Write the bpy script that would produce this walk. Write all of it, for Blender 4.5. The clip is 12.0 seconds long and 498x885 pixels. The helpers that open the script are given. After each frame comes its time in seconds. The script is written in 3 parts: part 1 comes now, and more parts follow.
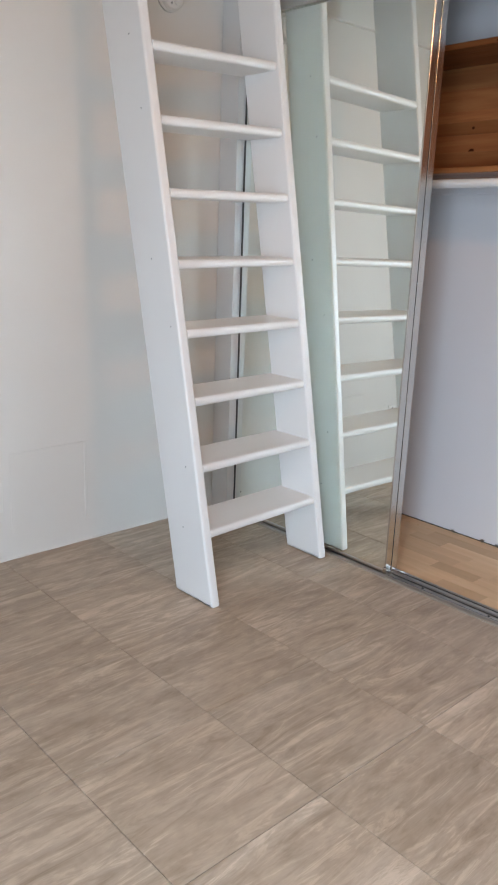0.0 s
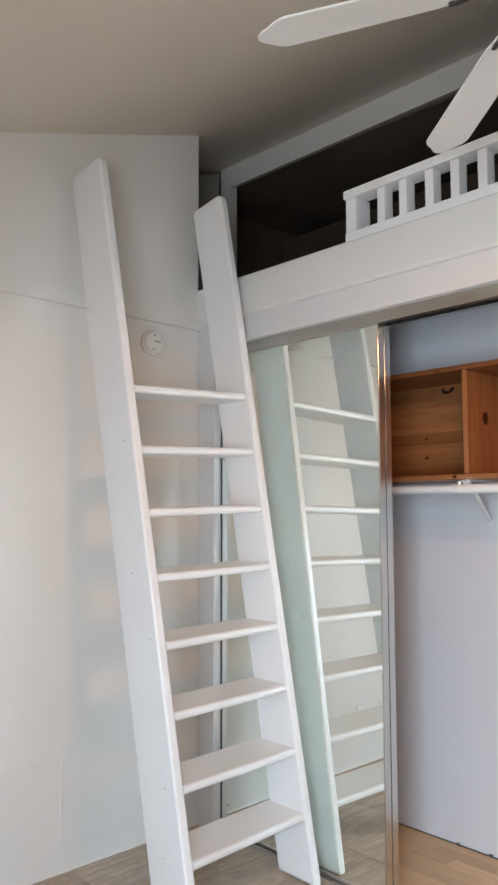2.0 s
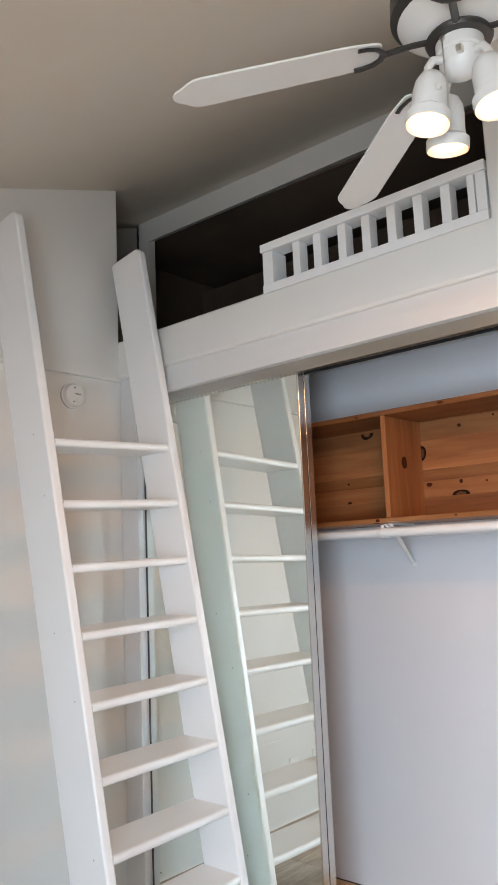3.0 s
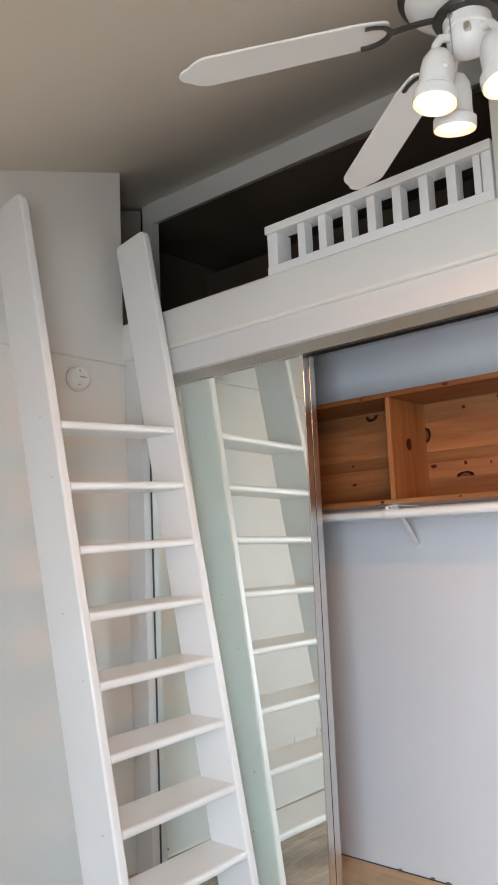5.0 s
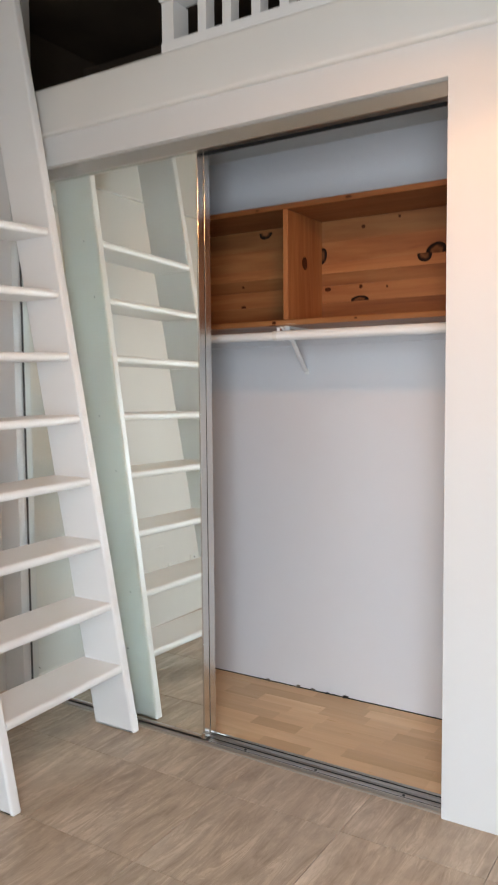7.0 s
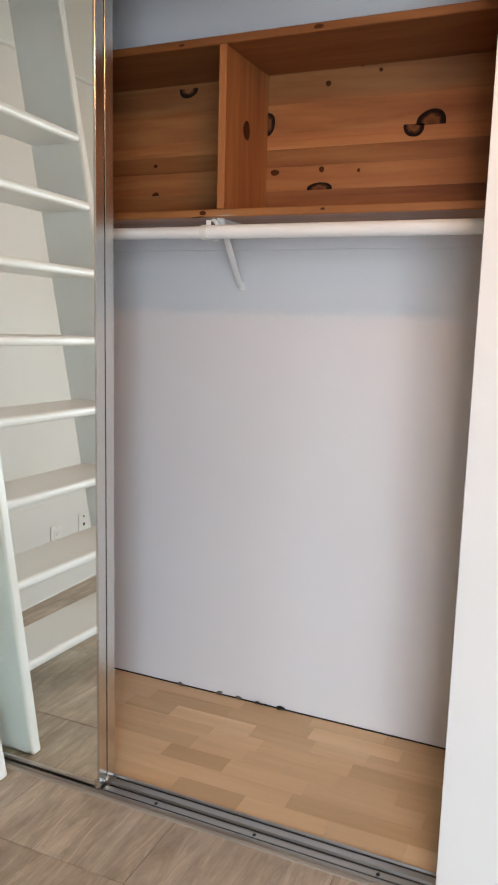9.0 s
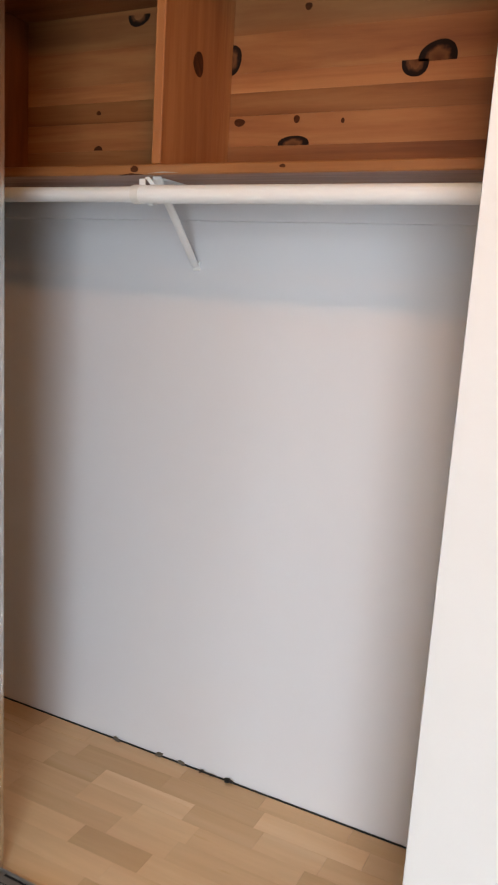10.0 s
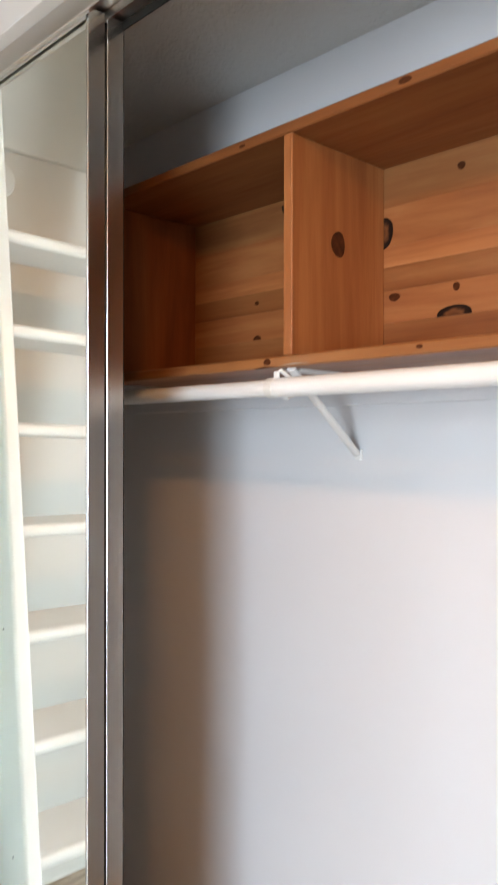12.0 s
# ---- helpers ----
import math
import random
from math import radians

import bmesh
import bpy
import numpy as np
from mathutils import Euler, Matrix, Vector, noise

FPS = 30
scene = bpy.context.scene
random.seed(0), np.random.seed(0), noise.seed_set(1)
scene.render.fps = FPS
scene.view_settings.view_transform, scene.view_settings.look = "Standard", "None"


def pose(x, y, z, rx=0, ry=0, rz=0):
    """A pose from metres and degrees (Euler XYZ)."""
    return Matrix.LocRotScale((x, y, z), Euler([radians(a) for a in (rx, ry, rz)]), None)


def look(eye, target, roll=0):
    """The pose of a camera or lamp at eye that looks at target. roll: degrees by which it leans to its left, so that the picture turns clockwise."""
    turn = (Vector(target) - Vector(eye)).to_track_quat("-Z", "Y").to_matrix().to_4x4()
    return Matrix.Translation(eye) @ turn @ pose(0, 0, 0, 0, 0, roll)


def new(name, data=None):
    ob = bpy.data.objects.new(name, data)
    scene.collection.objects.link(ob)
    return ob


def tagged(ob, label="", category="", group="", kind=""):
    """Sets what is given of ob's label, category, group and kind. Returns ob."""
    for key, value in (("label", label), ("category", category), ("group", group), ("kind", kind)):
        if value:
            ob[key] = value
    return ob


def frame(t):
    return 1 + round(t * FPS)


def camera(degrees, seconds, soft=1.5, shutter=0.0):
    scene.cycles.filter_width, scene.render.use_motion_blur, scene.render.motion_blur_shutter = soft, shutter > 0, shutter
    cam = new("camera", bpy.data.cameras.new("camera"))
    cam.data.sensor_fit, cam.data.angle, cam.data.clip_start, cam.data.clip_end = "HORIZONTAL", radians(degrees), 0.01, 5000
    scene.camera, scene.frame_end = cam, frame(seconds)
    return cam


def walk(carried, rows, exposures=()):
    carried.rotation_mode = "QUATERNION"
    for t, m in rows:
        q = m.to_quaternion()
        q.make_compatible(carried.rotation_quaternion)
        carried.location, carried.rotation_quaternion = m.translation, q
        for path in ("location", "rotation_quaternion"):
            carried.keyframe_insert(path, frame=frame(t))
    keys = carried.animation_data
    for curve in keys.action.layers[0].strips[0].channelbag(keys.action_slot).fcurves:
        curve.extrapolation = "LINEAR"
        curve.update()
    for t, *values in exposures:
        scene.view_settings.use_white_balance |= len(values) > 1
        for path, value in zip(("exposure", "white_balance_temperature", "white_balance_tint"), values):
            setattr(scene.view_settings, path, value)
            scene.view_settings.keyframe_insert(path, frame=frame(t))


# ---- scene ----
cam = camera(36.0, 12.0, 1.6, 0.3)
PATH = [
    (0, (1.566, -2.209, 1.229), (0.152, -0.896, 0.705), 2.1),
    (0.5, (1.625, -2.205, 1.247), (0.189, -0.861, 0.884), 1.2),
    (1, (1.649, -2.207, 1.291), (0.151, -0.883, 1.236), -0.4),
    (1.5, (1.629, -2.225, 1.301), (0.116, -0.92, 1.384), -0.2),
    (2, (1.663, -2.224, 1.358), (0.206, -0.865, 1.532), -0.1),
    (2.5, (1.649, -2.235, 1.357), (0.319, -0.769, 1.643), -1.4),
    (3, (1.659, -2.223, 1.359), (0.358, -0.734, 1.657), -2.4),
    (4.8, (1.62, -2.26, 1.342), (0.343, -0.746, 1.619), -2.2),
    (5, (1.658, -2.237, 1.349), (0.347, -0.75, 1.607), -2.5),
    (5.5, (1.64, -2.245, 1.344), (0.315, -0.764, 1.567), -2.6),
    (6, (1.63, -2.251, 1.347), (0.317, -0.751, 1.51), -3.1),
    (6.5, (1.589, -2.256, 1.296), (0.364, -0.676, 1.358), -2.8),
    (7, (1.505, -2.131, 1.244), (0.443, -0.442, 1.102), -0.5),
    (7.2, (1.378, -2.084, 1.238), (0.373, -0.365, 1.051), -0.3),
    (8.8, (1.023, -1.623, 1.222), (0.257, 0.198, 0.913), 1.3),
    (9, (1.03, -1.506, 1.221), (0.234, 0.3, 0.896), 1.5),
    (9.5, (1.039, -1.267, 1.235), (0.215, 0.523, 0.894), 2.2),
    (10, (1.024, -1.012, 1.247), (0.157, 0.751, 0.871), 3.6),
    (10.5, (1.033, -0.823, 1.257), (-0.016, 0.831, 0.851), 1.7),
    (11, (1.111, -0.682, 1.28), (-0.32, 0.647, 0.847), 1.4),
    (11.5, (1.133, -0.668, 1.286), (-0.384, 0.619, 1.073), 1.1),
    (12, (1.065, -0.685, 1.339), (-0.376, 0.702, 1.331), 0.1),
]
EXPOSURES = [(0, -0.5, 9000, 25), (2, -0.34, 9200, 25), (5.5, -0.34, 9500, 25), (6.5, -0.35, 9600, 25), (7, -0.46, 10100, 26), (9, -0.4, 10200, 26), (9.5, -0.34, 10500, 27), (10, -0.34, 10500, 27), (10.5, -0.3, 9600, 24), (11, -0.03, 9100, 21), (11.5, 0.08, 9500, 23), (12, 0.22, 9900, 24)]
walk(cam, [(t, look(eye, target, roll)) for t, eye, target, roll in PATH], EXPOSURES)

# ---- world and light ----
scene.cycles.blur_glossy = 0.0
world = bpy.data.worlds.new("sky")
scene.world = world
world.use_nodes = True
wn = world.node_tree.nodes
sky = wn.new("ShaderNodeTexSky")
sky.sky_type = "NISHITA"
sky.sun_disc = False
sky.sun_elevation = radians(38)
sky.sun_rotation = radians(200)
wn["Background"].inputs["Strength"].default_value = 0.12
world.node_tree.links.new(sky.outputs[0], wn["Background"].inputs["Color"])

lamp_data = bpy.data.lights.new("window_daylight", "AREA")
lamp_data.shape = "RECTANGLE"
lamp_data.size, lamp_data.size_y = 0.90, 1.78
lamp_data.energy = 97
lamp_data.spread = radians(145)
lamp_data.color = (0.355, 0.655, 1.0)
window_daylight = new("window_daylight", lamp_data)
window_daylight.matrix_world = pose(1.76, -2.86, 1.15, 64, 0, 18)

# added warm fill at the window, aimed up to tint the upper walls and ceiling
fill_data = bpy.data.lights.new("upper_warm_fill", "AREA")
fill_data.shape = "RECTANGLE"
fill_data.size, fill_data.size_y = 0.90, 0.80
fill_data.energy = 6
fill_data.spread = radians(140)
fill_data.color = (0.95, 0.83, 0.70)
upper_warm_fill = new("upper_warm_fill", fill_data)
upper_warm_fill.matrix_world = pose(1.76, -2.90, 1.45, 128, 0, 18)

# the three spot lamps of the ceiling fan
FAN_AT = (0.979, -0.632)
FAN_SIZE, FAN_SET = 0.87, Vector((1.655, -2.23, 1.357))   # the fan is drawn full size, then shrunk towards this point
for k in (0, 1, 3):
    a = radians((233, 338, 0, 143)[k])
    spot = bpy.data.lights.new("fan_spot", "SPOT")
    spot.energy, spot.color = 11.0, (1.0, 0.57, 0.27)
    spot.spot_size, spot.spot_blend, spot.shadow_soft_size = radians(174), 0.2, 0.035
    x, y = FAN_AT[0] + 0.098 * math.cos(a), FAN_AT[1] + 0.098 * math.sin(a)
    at = FAN_SET + FAN_SIZE * (Vector((x, y, 2.296)) - FAN_SET)
    new("fan_spot", spot).matrix_world = look(at, at + Vector((0.16 * math.cos(a), 0.16 * math.sin(a), -1.0)))

# ---- materials ----


def material(name, rough=0.5, metal=0.0):
    m = bpy.data.materials.new(name)
    m.use_nodes = True
    n = m.node_tree.nodes
    b = n["Principled BSDF"]
    b.inputs["Roughness"].default_value = rough
    b.inputs["Metallic"].default_value = metal
    return m, n, m.node_tree.links, b


def mapped(n, l, scale, space="Object", shift_random=0.0):
    tc = n.new("ShaderNodeTexCoord")
    mp = n.new("ShaderNodeMapping")
    mp.inputs["Scale"].default_value = scale
    if shift_random:
        info = n.new("ShaderNodeObjectInfo")
        mul = n.new("ShaderNodeVectorMath")
        mul.operation = "SCALE"
        mul.inputs[0].default_value = (1.0, 2.3, 1.7)
        mul.inputs["Scale"].default_value = shift_random
        mu2 = n.new("ShaderNodeVectorMath")
        mu2.operation = "SCALE"
        l.new(mul.outputs[0], mu2.inputs[0])
        l.new(info.outputs["Random"], mu2.inputs["Scale"])
        add = n.new("ShaderNodeVectorMath")
        l.new(tc.outputs[space], add.inputs[0])
        l.new(mu2.outputs[0], add.inputs[1])
        l.new(add.outputs[0], mp.inputs["Vector"])
    else:
        l.new(tc.outputs[space], mp.inputs["Vector"])
    return mp.outputs["Vector"]


def noise_tex(n, l, vec, scale, detail=4.0, rough=0.55, distort=0.0):
    t = n.new("ShaderNodeTexNoise")
    t.inputs["Scale"].default_value = scale
    t.inputs["Detail"].default_value = detail
    t.inputs["Roughness"].default_value = rough
    t.inputs["Distortion"].default_value = distort
    l.new(vec, t.inputs["Vector"])
    return t.outputs["Fac"]


def ramp(n, l, fac, *stops):
    r = n.new("ShaderNodeValToRGB")
    while len(r.color_ramp.elements) < len(stops):
        r.color_ramp.elements.new(0.5)
    for e, (p, c) in zip(r.color_ramp.elements, stops):
        e.position = p
        e.color = (*c, 1) if len(c) == 3 else c
    l.new(fac, r.inputs["Fac"])
    return r.outputs["Color"]


def mix(n, l, fac, a, b, mode="MIX"):
    x = n.new("ShaderNodeMix")
    x.data_type = "RGBA"
    x.blend_type = mode
    for sock, v in ((x.inputs["Factor"], fac), (x.inputs["A"], a), (x.inputs["B"], b)):
        if isinstance(v, (int, float)):
            sock.default_value = v
        elif isinstance(v, tuple):
            sock.default_value = (*v, 1)
        else:
            l.new(v, sock)
    return x.outputs["Result"]


def bump(n, l, b, height, strength, distance=0.002):
    k = n.new("ShaderNodeBump")
    k.inputs["Strength"].default_value = strength
    k.inputs["Distance"].default_value = distance
    l.new(height, k.inputs["Height"])
    l.new(k.outputs["Normal"], b.inputs["Normal"])


def paint(name, colour, rough, grain=90.0, strength=0.12, blotch=0.05, streak=False):
    """Rolled or brushed paint: fine relief, faint uneven sheen and tone."""
    m, n, l, b = material(name, rough)
    v = mapped(n, l, (1, 1, 1))
    big = noise_tex(n, l, v, 1.7, 3.0)
    dark = tuple(c * (1 - blotch) for c in colour)
    l.new(ramp(n, l, big, (0.3, dark), (0.7, colour)), b.inputs["Base Color"])
    mid = noise_tex(n, l, v, 6.0, 4.0)
    l.new(ramp(n, l, mid, (0.3, (rough - 0.02,) * 3), (0.7, (rough + 0.03,) * 3)), b.inputs["Roughness"])
    fine = noise_tex(n, l, mapped(n, l, (1, 1, 0.12)) if streak else v, grain, 3.0)
    bump(n, l, b, fine, strength)
    return m


WALL = paint("white_wall_paint", (0.73, 0.70, 0.655), 0.42, 120, 0.10, 0.04)
CEILING = paint("beige_white_ceiling_paint", (0.73, 0.65, 0.56), 0.62, 70, 0.10, 0.04)
GLOSS = paint("glossy_white_paint", (0.82, 0.815, 0.80), 0.30, 60, 0.10, 0.03, True)
LOFT_GREY = paint("grey_loft_panel_paint", (0.30, 0.275, 0.245), 0.6, 60, 0.10, 0.1)
TRIM = paint("white_trim_paint", (0.77, 0.745, 0.70), 0.40, 70, 0.10, 0.04)
CLOSET = paint("closet_wall_paint", (0.73, 0.73, 0.745), 0.55, 110, 0.10, 0.03)
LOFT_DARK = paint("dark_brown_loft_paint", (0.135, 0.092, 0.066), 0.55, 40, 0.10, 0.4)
WHITE_PLASTIC = paint("white_plastic", (0.75, 0.73, 0.69), 0.35, 200, 0.02, 0.02)
FAN_WHITE = paint("white_enamel", (0.69, 0.675, 0.64), 0.32, 120, 0.02, 0.02)
FAN_DARK = paint("dark_bronze_enamel", (0.030, 0.027, 0.025), 0.38, 200, 0.06, 0.3)
BLACK = paint("black_plastic", (0.012, 0.012, 0.012), 0.5, 200, 0.05, 0.2)
GREY_MARK = paint("grey_print_and_shadow", (0.22, 0.22, 0.22), 0.5, 200, 0.0, 0.1)
DOOR_BACK = paint("grey_door_backing", (0.07, 0.066, 0.06), 0.7, 60, 0.1, 0.2)
DARK_GAP = paint("dark_dirt_line", (0.03, 0.026, 0.022), 0.9, 60, 0.4, 0.5)
FILLER = paint("pale_filler_and_highlight", (0.44, 0.385, 0.33), 0.8, 60, 0.3, 0.3)
GROUT = paint("grey_joint_filler", (0.15, 0.12, 0.093), 0.8, 90, 0.2, 0.2)


def textured_ceiling():
    m, n, l, b = material("knockdown_ceiling_texture", 0.75)
    v = mapped(n, l, (1, 1, 1))
    big = noise_tex(n, l, v, 2.5)
    l.new(ramp(n, l, big, (0.3, (0.68, 0.67, 0.64)), (0.7, (0.74, 0.73, 0.70))), b.inputs["Base Color"])
    h = noise_tex(n, l, v, 75, 3.0, 0.5, 0.6)
    bump(n, l, b, ramp(n, l, h, (0.42, (0, 0, 0)), (0.6, (1, 1, 1))), 0.5, 0.004)
    return m


NORTH = paint("off_white_closet_wall_paint", (0.695, 0.685, 0.668), 0.42, 120, 0.10, 0.04)
KNOCKDOWN = textured_ceiling()


def chrome(name, colour, rough):
    m, n, l, b = material(name, rough, 1.0)
    g = noise_tex(n, l, mapped(n, l, (1, 1, 1)), 3, 4.0)
    l.new(ramp(n, l, g, (0.3, (rough * 0.93,) * 3), (0.7, (rough * 1.08,) * 3)), b.inputs["Roughness"])
    l.new(ramp(n, l, g, (0.3, tuple(c * 0.95 for c in colour)), (0.7, colour)), b.inputs["Base Color"])
    return m


CHROME = chrome("polished_aluminium", (0.64, 0.625, 0.60), 0.22)
TRACK = chrome("scuffed_grey_aluminium", (0.48, 0.465, 0.445), 0.34)
SATIN = chrome("satin_aluminium", (0.64, 0.625, 0.60), 0.30)


def mirror_glass():
    m, n, l, b = material("silvered_glass", 0.0, 1.0)
    v = mapped(n, l, (1, 1, 1))
    f = noise_tex(n, l, v, 3.0, 5.0)
    l.new(ramp(n, l, f, (0.35, (0.005,) * 3), (0.75, (0.02,) * 3)), b.inputs["Roughness"])
    l.new(ramp(n, l, f, (0.2, (0.885, 0.94, 0.90)), (0.8, (0.90, 0.95, 0.915))), b.inputs["Base Color"])
    return m


MIRROR = mirror_glass()


def window_glass():
    m, n, l, b = material("clear_window_glass", 0.0)
    b.inputs["Transmission Weight"].default_value = 1.0
    b.inputs["IOR"].default_value = 1.45
    return m


GLASS = window_glass()


def bulb_glow():
    m, n, l, b = material("lit_bulb_face", 0.4)
    b.inputs["Base Color"].default_value = (0.9, 0.85, 0.75, 1)
    b.inputs["Emission Color"].default_value = (1.0, 0.50, 0.20, 1)
    b.inputs["Emission Strength"].default_value = 12.0
    return m


BULB = bulb_glow()


def travertine():
    """Printed stone tile with long pale and taupe veins along its length."""
    m, n, l, b = material("travertine_look_tile", 0.34)
    v = mapped(n, l, (5.0, 0.75, 1), "Object", 37.0)
    w = mapped(n, l, (11.0, 1.5, 1), "Object", 61.0)
    u = mapped(n, l, (44.0, 6.0, 1), "Object", 23.0)
    info = n.new("ShaderNodeObjectInfo")
    broad = noise_tex(n, l, v, 1.7, 5.0, 0.55, 1.1)
    fine = noise_tex(n, l, w, 2.1, 10.0, 0.72, 1.3)
    patch = noise_tex(n, l, mapped(n, l, (4.0, 2.0, 1), "Object", 83.0), 1.6, 4.0, 0.55, 0.6)
    hair = noise_tex(n, l, u, 3.0, 6.0, 0.65, 0.4)
    base = ramp(n, l, broad, (0.30, (0.402, 0.296, 0.217)), (0.48, (0.452, 0.342, 0.258)), (0.62, (0.50, 0.386, 0.298)), (0.75, (0.57, 0.458, 0.367)))
    veins = ramp(n, l, fine, (0.35, (0.70, 0.665, 0.63)), (0.45, (0.90, 0.89, 0.88)), (0.53, (1.0, 1.0, 1.0)), (0.565, (1.20, 1.215, 1.23)), (0.68, (1.36, 1.39, 1.42)))
    veins = mix(n, l, ramp(n, l, patch, (0.34, (0.35,) * 3), (0.60, (1.0,) * 3)), (1.0, 1.0, 1.0), veins)
    col = mix(n, l, 0.95, base, veins, "MULTIPLY")
    hairs = ramp(n, l, hair, (0.32, (0.90, 0.885, 0.87)), (0.46, (1, 1, 1)), (0.66, (1.05, 1.05, 1.05)))
    col = mix(n, l, 1.0, col, hairs, "MULTIPLY")
    mottle = noise_tex(n, l, mapped(n, l, (1.0, 0.6, 1), "Object", 19.0), 22.0, 5.0, 0.6, 0.5)
    col = mix(n, l, 1.0, col, ramp(n, l, mottle, (0.35, (0.91, 0.90, 0.89)), (0.62, (1.06, 1.06, 1.06))), "MULTIPLY")
    tone = ramp(n, l, info.outputs["Random"], (0.0, (0.90, 0.89, 0.88)), (1.0, (1.05, 1.04, 1.03)))
    l.new(mix(n, l, 1.0, col, tone, "MULTIPLY"), b.inputs["Base Color"])
    l.new(ramp(n, l, fine, (0.3, (0.42,) * 3), (0.7, (0.28,) * 3)), b.inputs["Roughness"])
    bump(n, l, b, fine, 0.08, 0.001)
    return m


TILE = travertine()


def wood(name, dark, mid_, light, along, rough, tone=(0.72, 1.12), scale=1.0, grain=0.8):
    """Sawn timber with grain along one axis, each piece its own tone."""
    m, n, l, b = material(name, rough)
    b.inputs["Specular IOR Level"].default_value = 0.35
    k = [9.0 * scale] * 3
    k["xyz".index(along)] = 0.7 * scale
    v = mapped(n, l, tuple(k), "Object", 43.0)
    info = n.new("ShaderNodeObjectInfo")
    g = noise_tex(n, l, v, 1.3, 5.0, 0.6, 1.3)
    f = noise_tex(n, l, v, 9.0, 5.0, 0.7, 0.3)
    base = ramp(n, l, g, (0.25, dark), (0.5, mid_), (0.75, light))
    fine = ramp(n, l, f, (0.3, (0.80, 0.76, 0.72)), (0.6, (1.04, 1.04, 1.04)))
    col = mix(n, l, grain, base, fine, "MULTIPLY")
    t = ramp(n, l, info.outputs["Random"], (0.0, (tone[0], tone[0] * 0.93, tone[0] * 0.86)), (1.0, (tone[1],) * 3))
    l.new(mix(n, l, 1.0, col, t, "MULTIPLY"), b.inputs["Base Color"])
    l.new(ramp(n, l, f, (0.3, (rough + 0.12,) * 3), (0.7, (rough - 0.04,) * 3)), b.inputs["Roughness"])
    bump(n, l, b, f, 0.12, 0.001)
    return m


PINE = wood("varnished_knotty_pine", (0.25, 0.066, 0.022), (0.43, 0.152, 0.055), (0.57, 0.250, 0.102), "x", 0.46, (0.62, 1.12), 0.8, 0.5)
PINE_DARK = wood("dark_heartwood_pine", (0.17, 0.050, 0.016), (0.28, 0.096, 0.033), (0.37, 0.150, 0.058), "x", 0.40, (0.85, 1.1), 0.8, 0.5)
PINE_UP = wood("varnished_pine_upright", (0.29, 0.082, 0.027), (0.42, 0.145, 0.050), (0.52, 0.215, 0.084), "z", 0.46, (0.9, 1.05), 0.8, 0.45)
# PINE_UP darkened: the sliding door's shade on the left side board, in the colour
PINE_SHADED = wood("shaded_pine_upright", (0.15, 0.038, 0.012), (0.24, 0.070, 0.022), (0.31, 0.105, 0.036), "z", 0.5, (0.95, 1.05), 0.8, 0.5)
LAMINATE = wood("maple_strip_laminate", (0.65, 0.395, 0.215), (0.74, 0.478, 0.275), (0.80, 0.56, 0.355), "x", 0.30, (0.84, 1.14), 0.5, 0.25)


def knot_wood():
    """A knot seen on end: red-brown heart, dark ring. Its edge lies at radius 1."""
    m, n, l, b = material("dark_pine_knot", 0.8)
    b.inputs["Specular IOR Level"].default_value = 0.1
    v = mapped(n, l, (1, 1, 1))
    ln = n.new("ShaderNodeVectorMath")
    ln.operation = "LENGTH"
    l.new(v, ln.inputs[0])
    w = n.new("ShaderNodeTexNoise")
    w.inputs["Scale"].default_value = 2.5
    l.new(v, w.inputs["Vector"])
    add = n.new("ShaderNodeMath")
    add.operation = "MULTIPLY_ADD"
    add.inputs[1].default_value = 0.5
    l.new(w.outputs["Fac"], add.inputs[0])
    l.new(ln.outputs["Value"], add.inputs[2])
    l.new(ramp(n, l, add.outputs[0], (0.30, (0.11, 0.036, 0.015)), (0.72, (0.17, 0.060, 0.024)), (0.92, (0.05, 0.018, 0.009)), (1.0, (0.018, 0.008, 0.005))), b.inputs["Base Color"])
    return m


KNOT = knot_wood()
SMALL_KNOT = paint("small_dark_knot", (0.105, 0.028, 0.010), 0.8, 200, 0.1, 0.5)

SMALL_KNOT.node_tree.nodes["Principled BSDF"].inputs["Specular IOR Level"].default_value = 0.1

# ---- building helpers ----


def part(name, bm, mat, parent=None, label="", smooth=False):
    """Links a bmesh as one mesh object, under a thing or a part if one is given."""
    me = bpy.data.meshes.new(name)
    bmesh.ops.recalc_face_normals(bm, faces=bm.faces)
    if smooth:
        for f in bm.faces:
            f.smooth = True
    bm.to_mesh(me)
    bm.free()
    me.materials.append(mat)
    if smooth:
        me.set_sharp_from_angle(angle=radians(38))
    ob = new(name, me)
    if smooth:
        wn_ = ob.modifiers.new("weighted_normals", "WEIGHTED_NORMAL")
        wn_.keep_sharp = True
    if parent is not None:
        ob.parent = parent
    if label:
        ob["label"] = label
    return ob


def box(lo, hi, bevel=0.0, seg=2, bm=None):
    bm = bm or bmesh.new()
    made = bmesh.ops.create_cube(bm, size=1.0)["verts"]
    mid_ = [(a + b) / 2 for a, b in zip(lo, hi)]
    size = [abs(b - a) for a, b in zip(lo, hi)]
    for v in made:
        v.co = Vector([m + c * s for m, c, s in zip(mid_, v.co, size)])
    if bevel:
        edges = {e for v in made for e in v.link_edges}
        bmesh.ops.bevel(bm, geom=list(edges), offset=bevel, segments=seg, affect="EDGES", profile=0.5)
    return bm


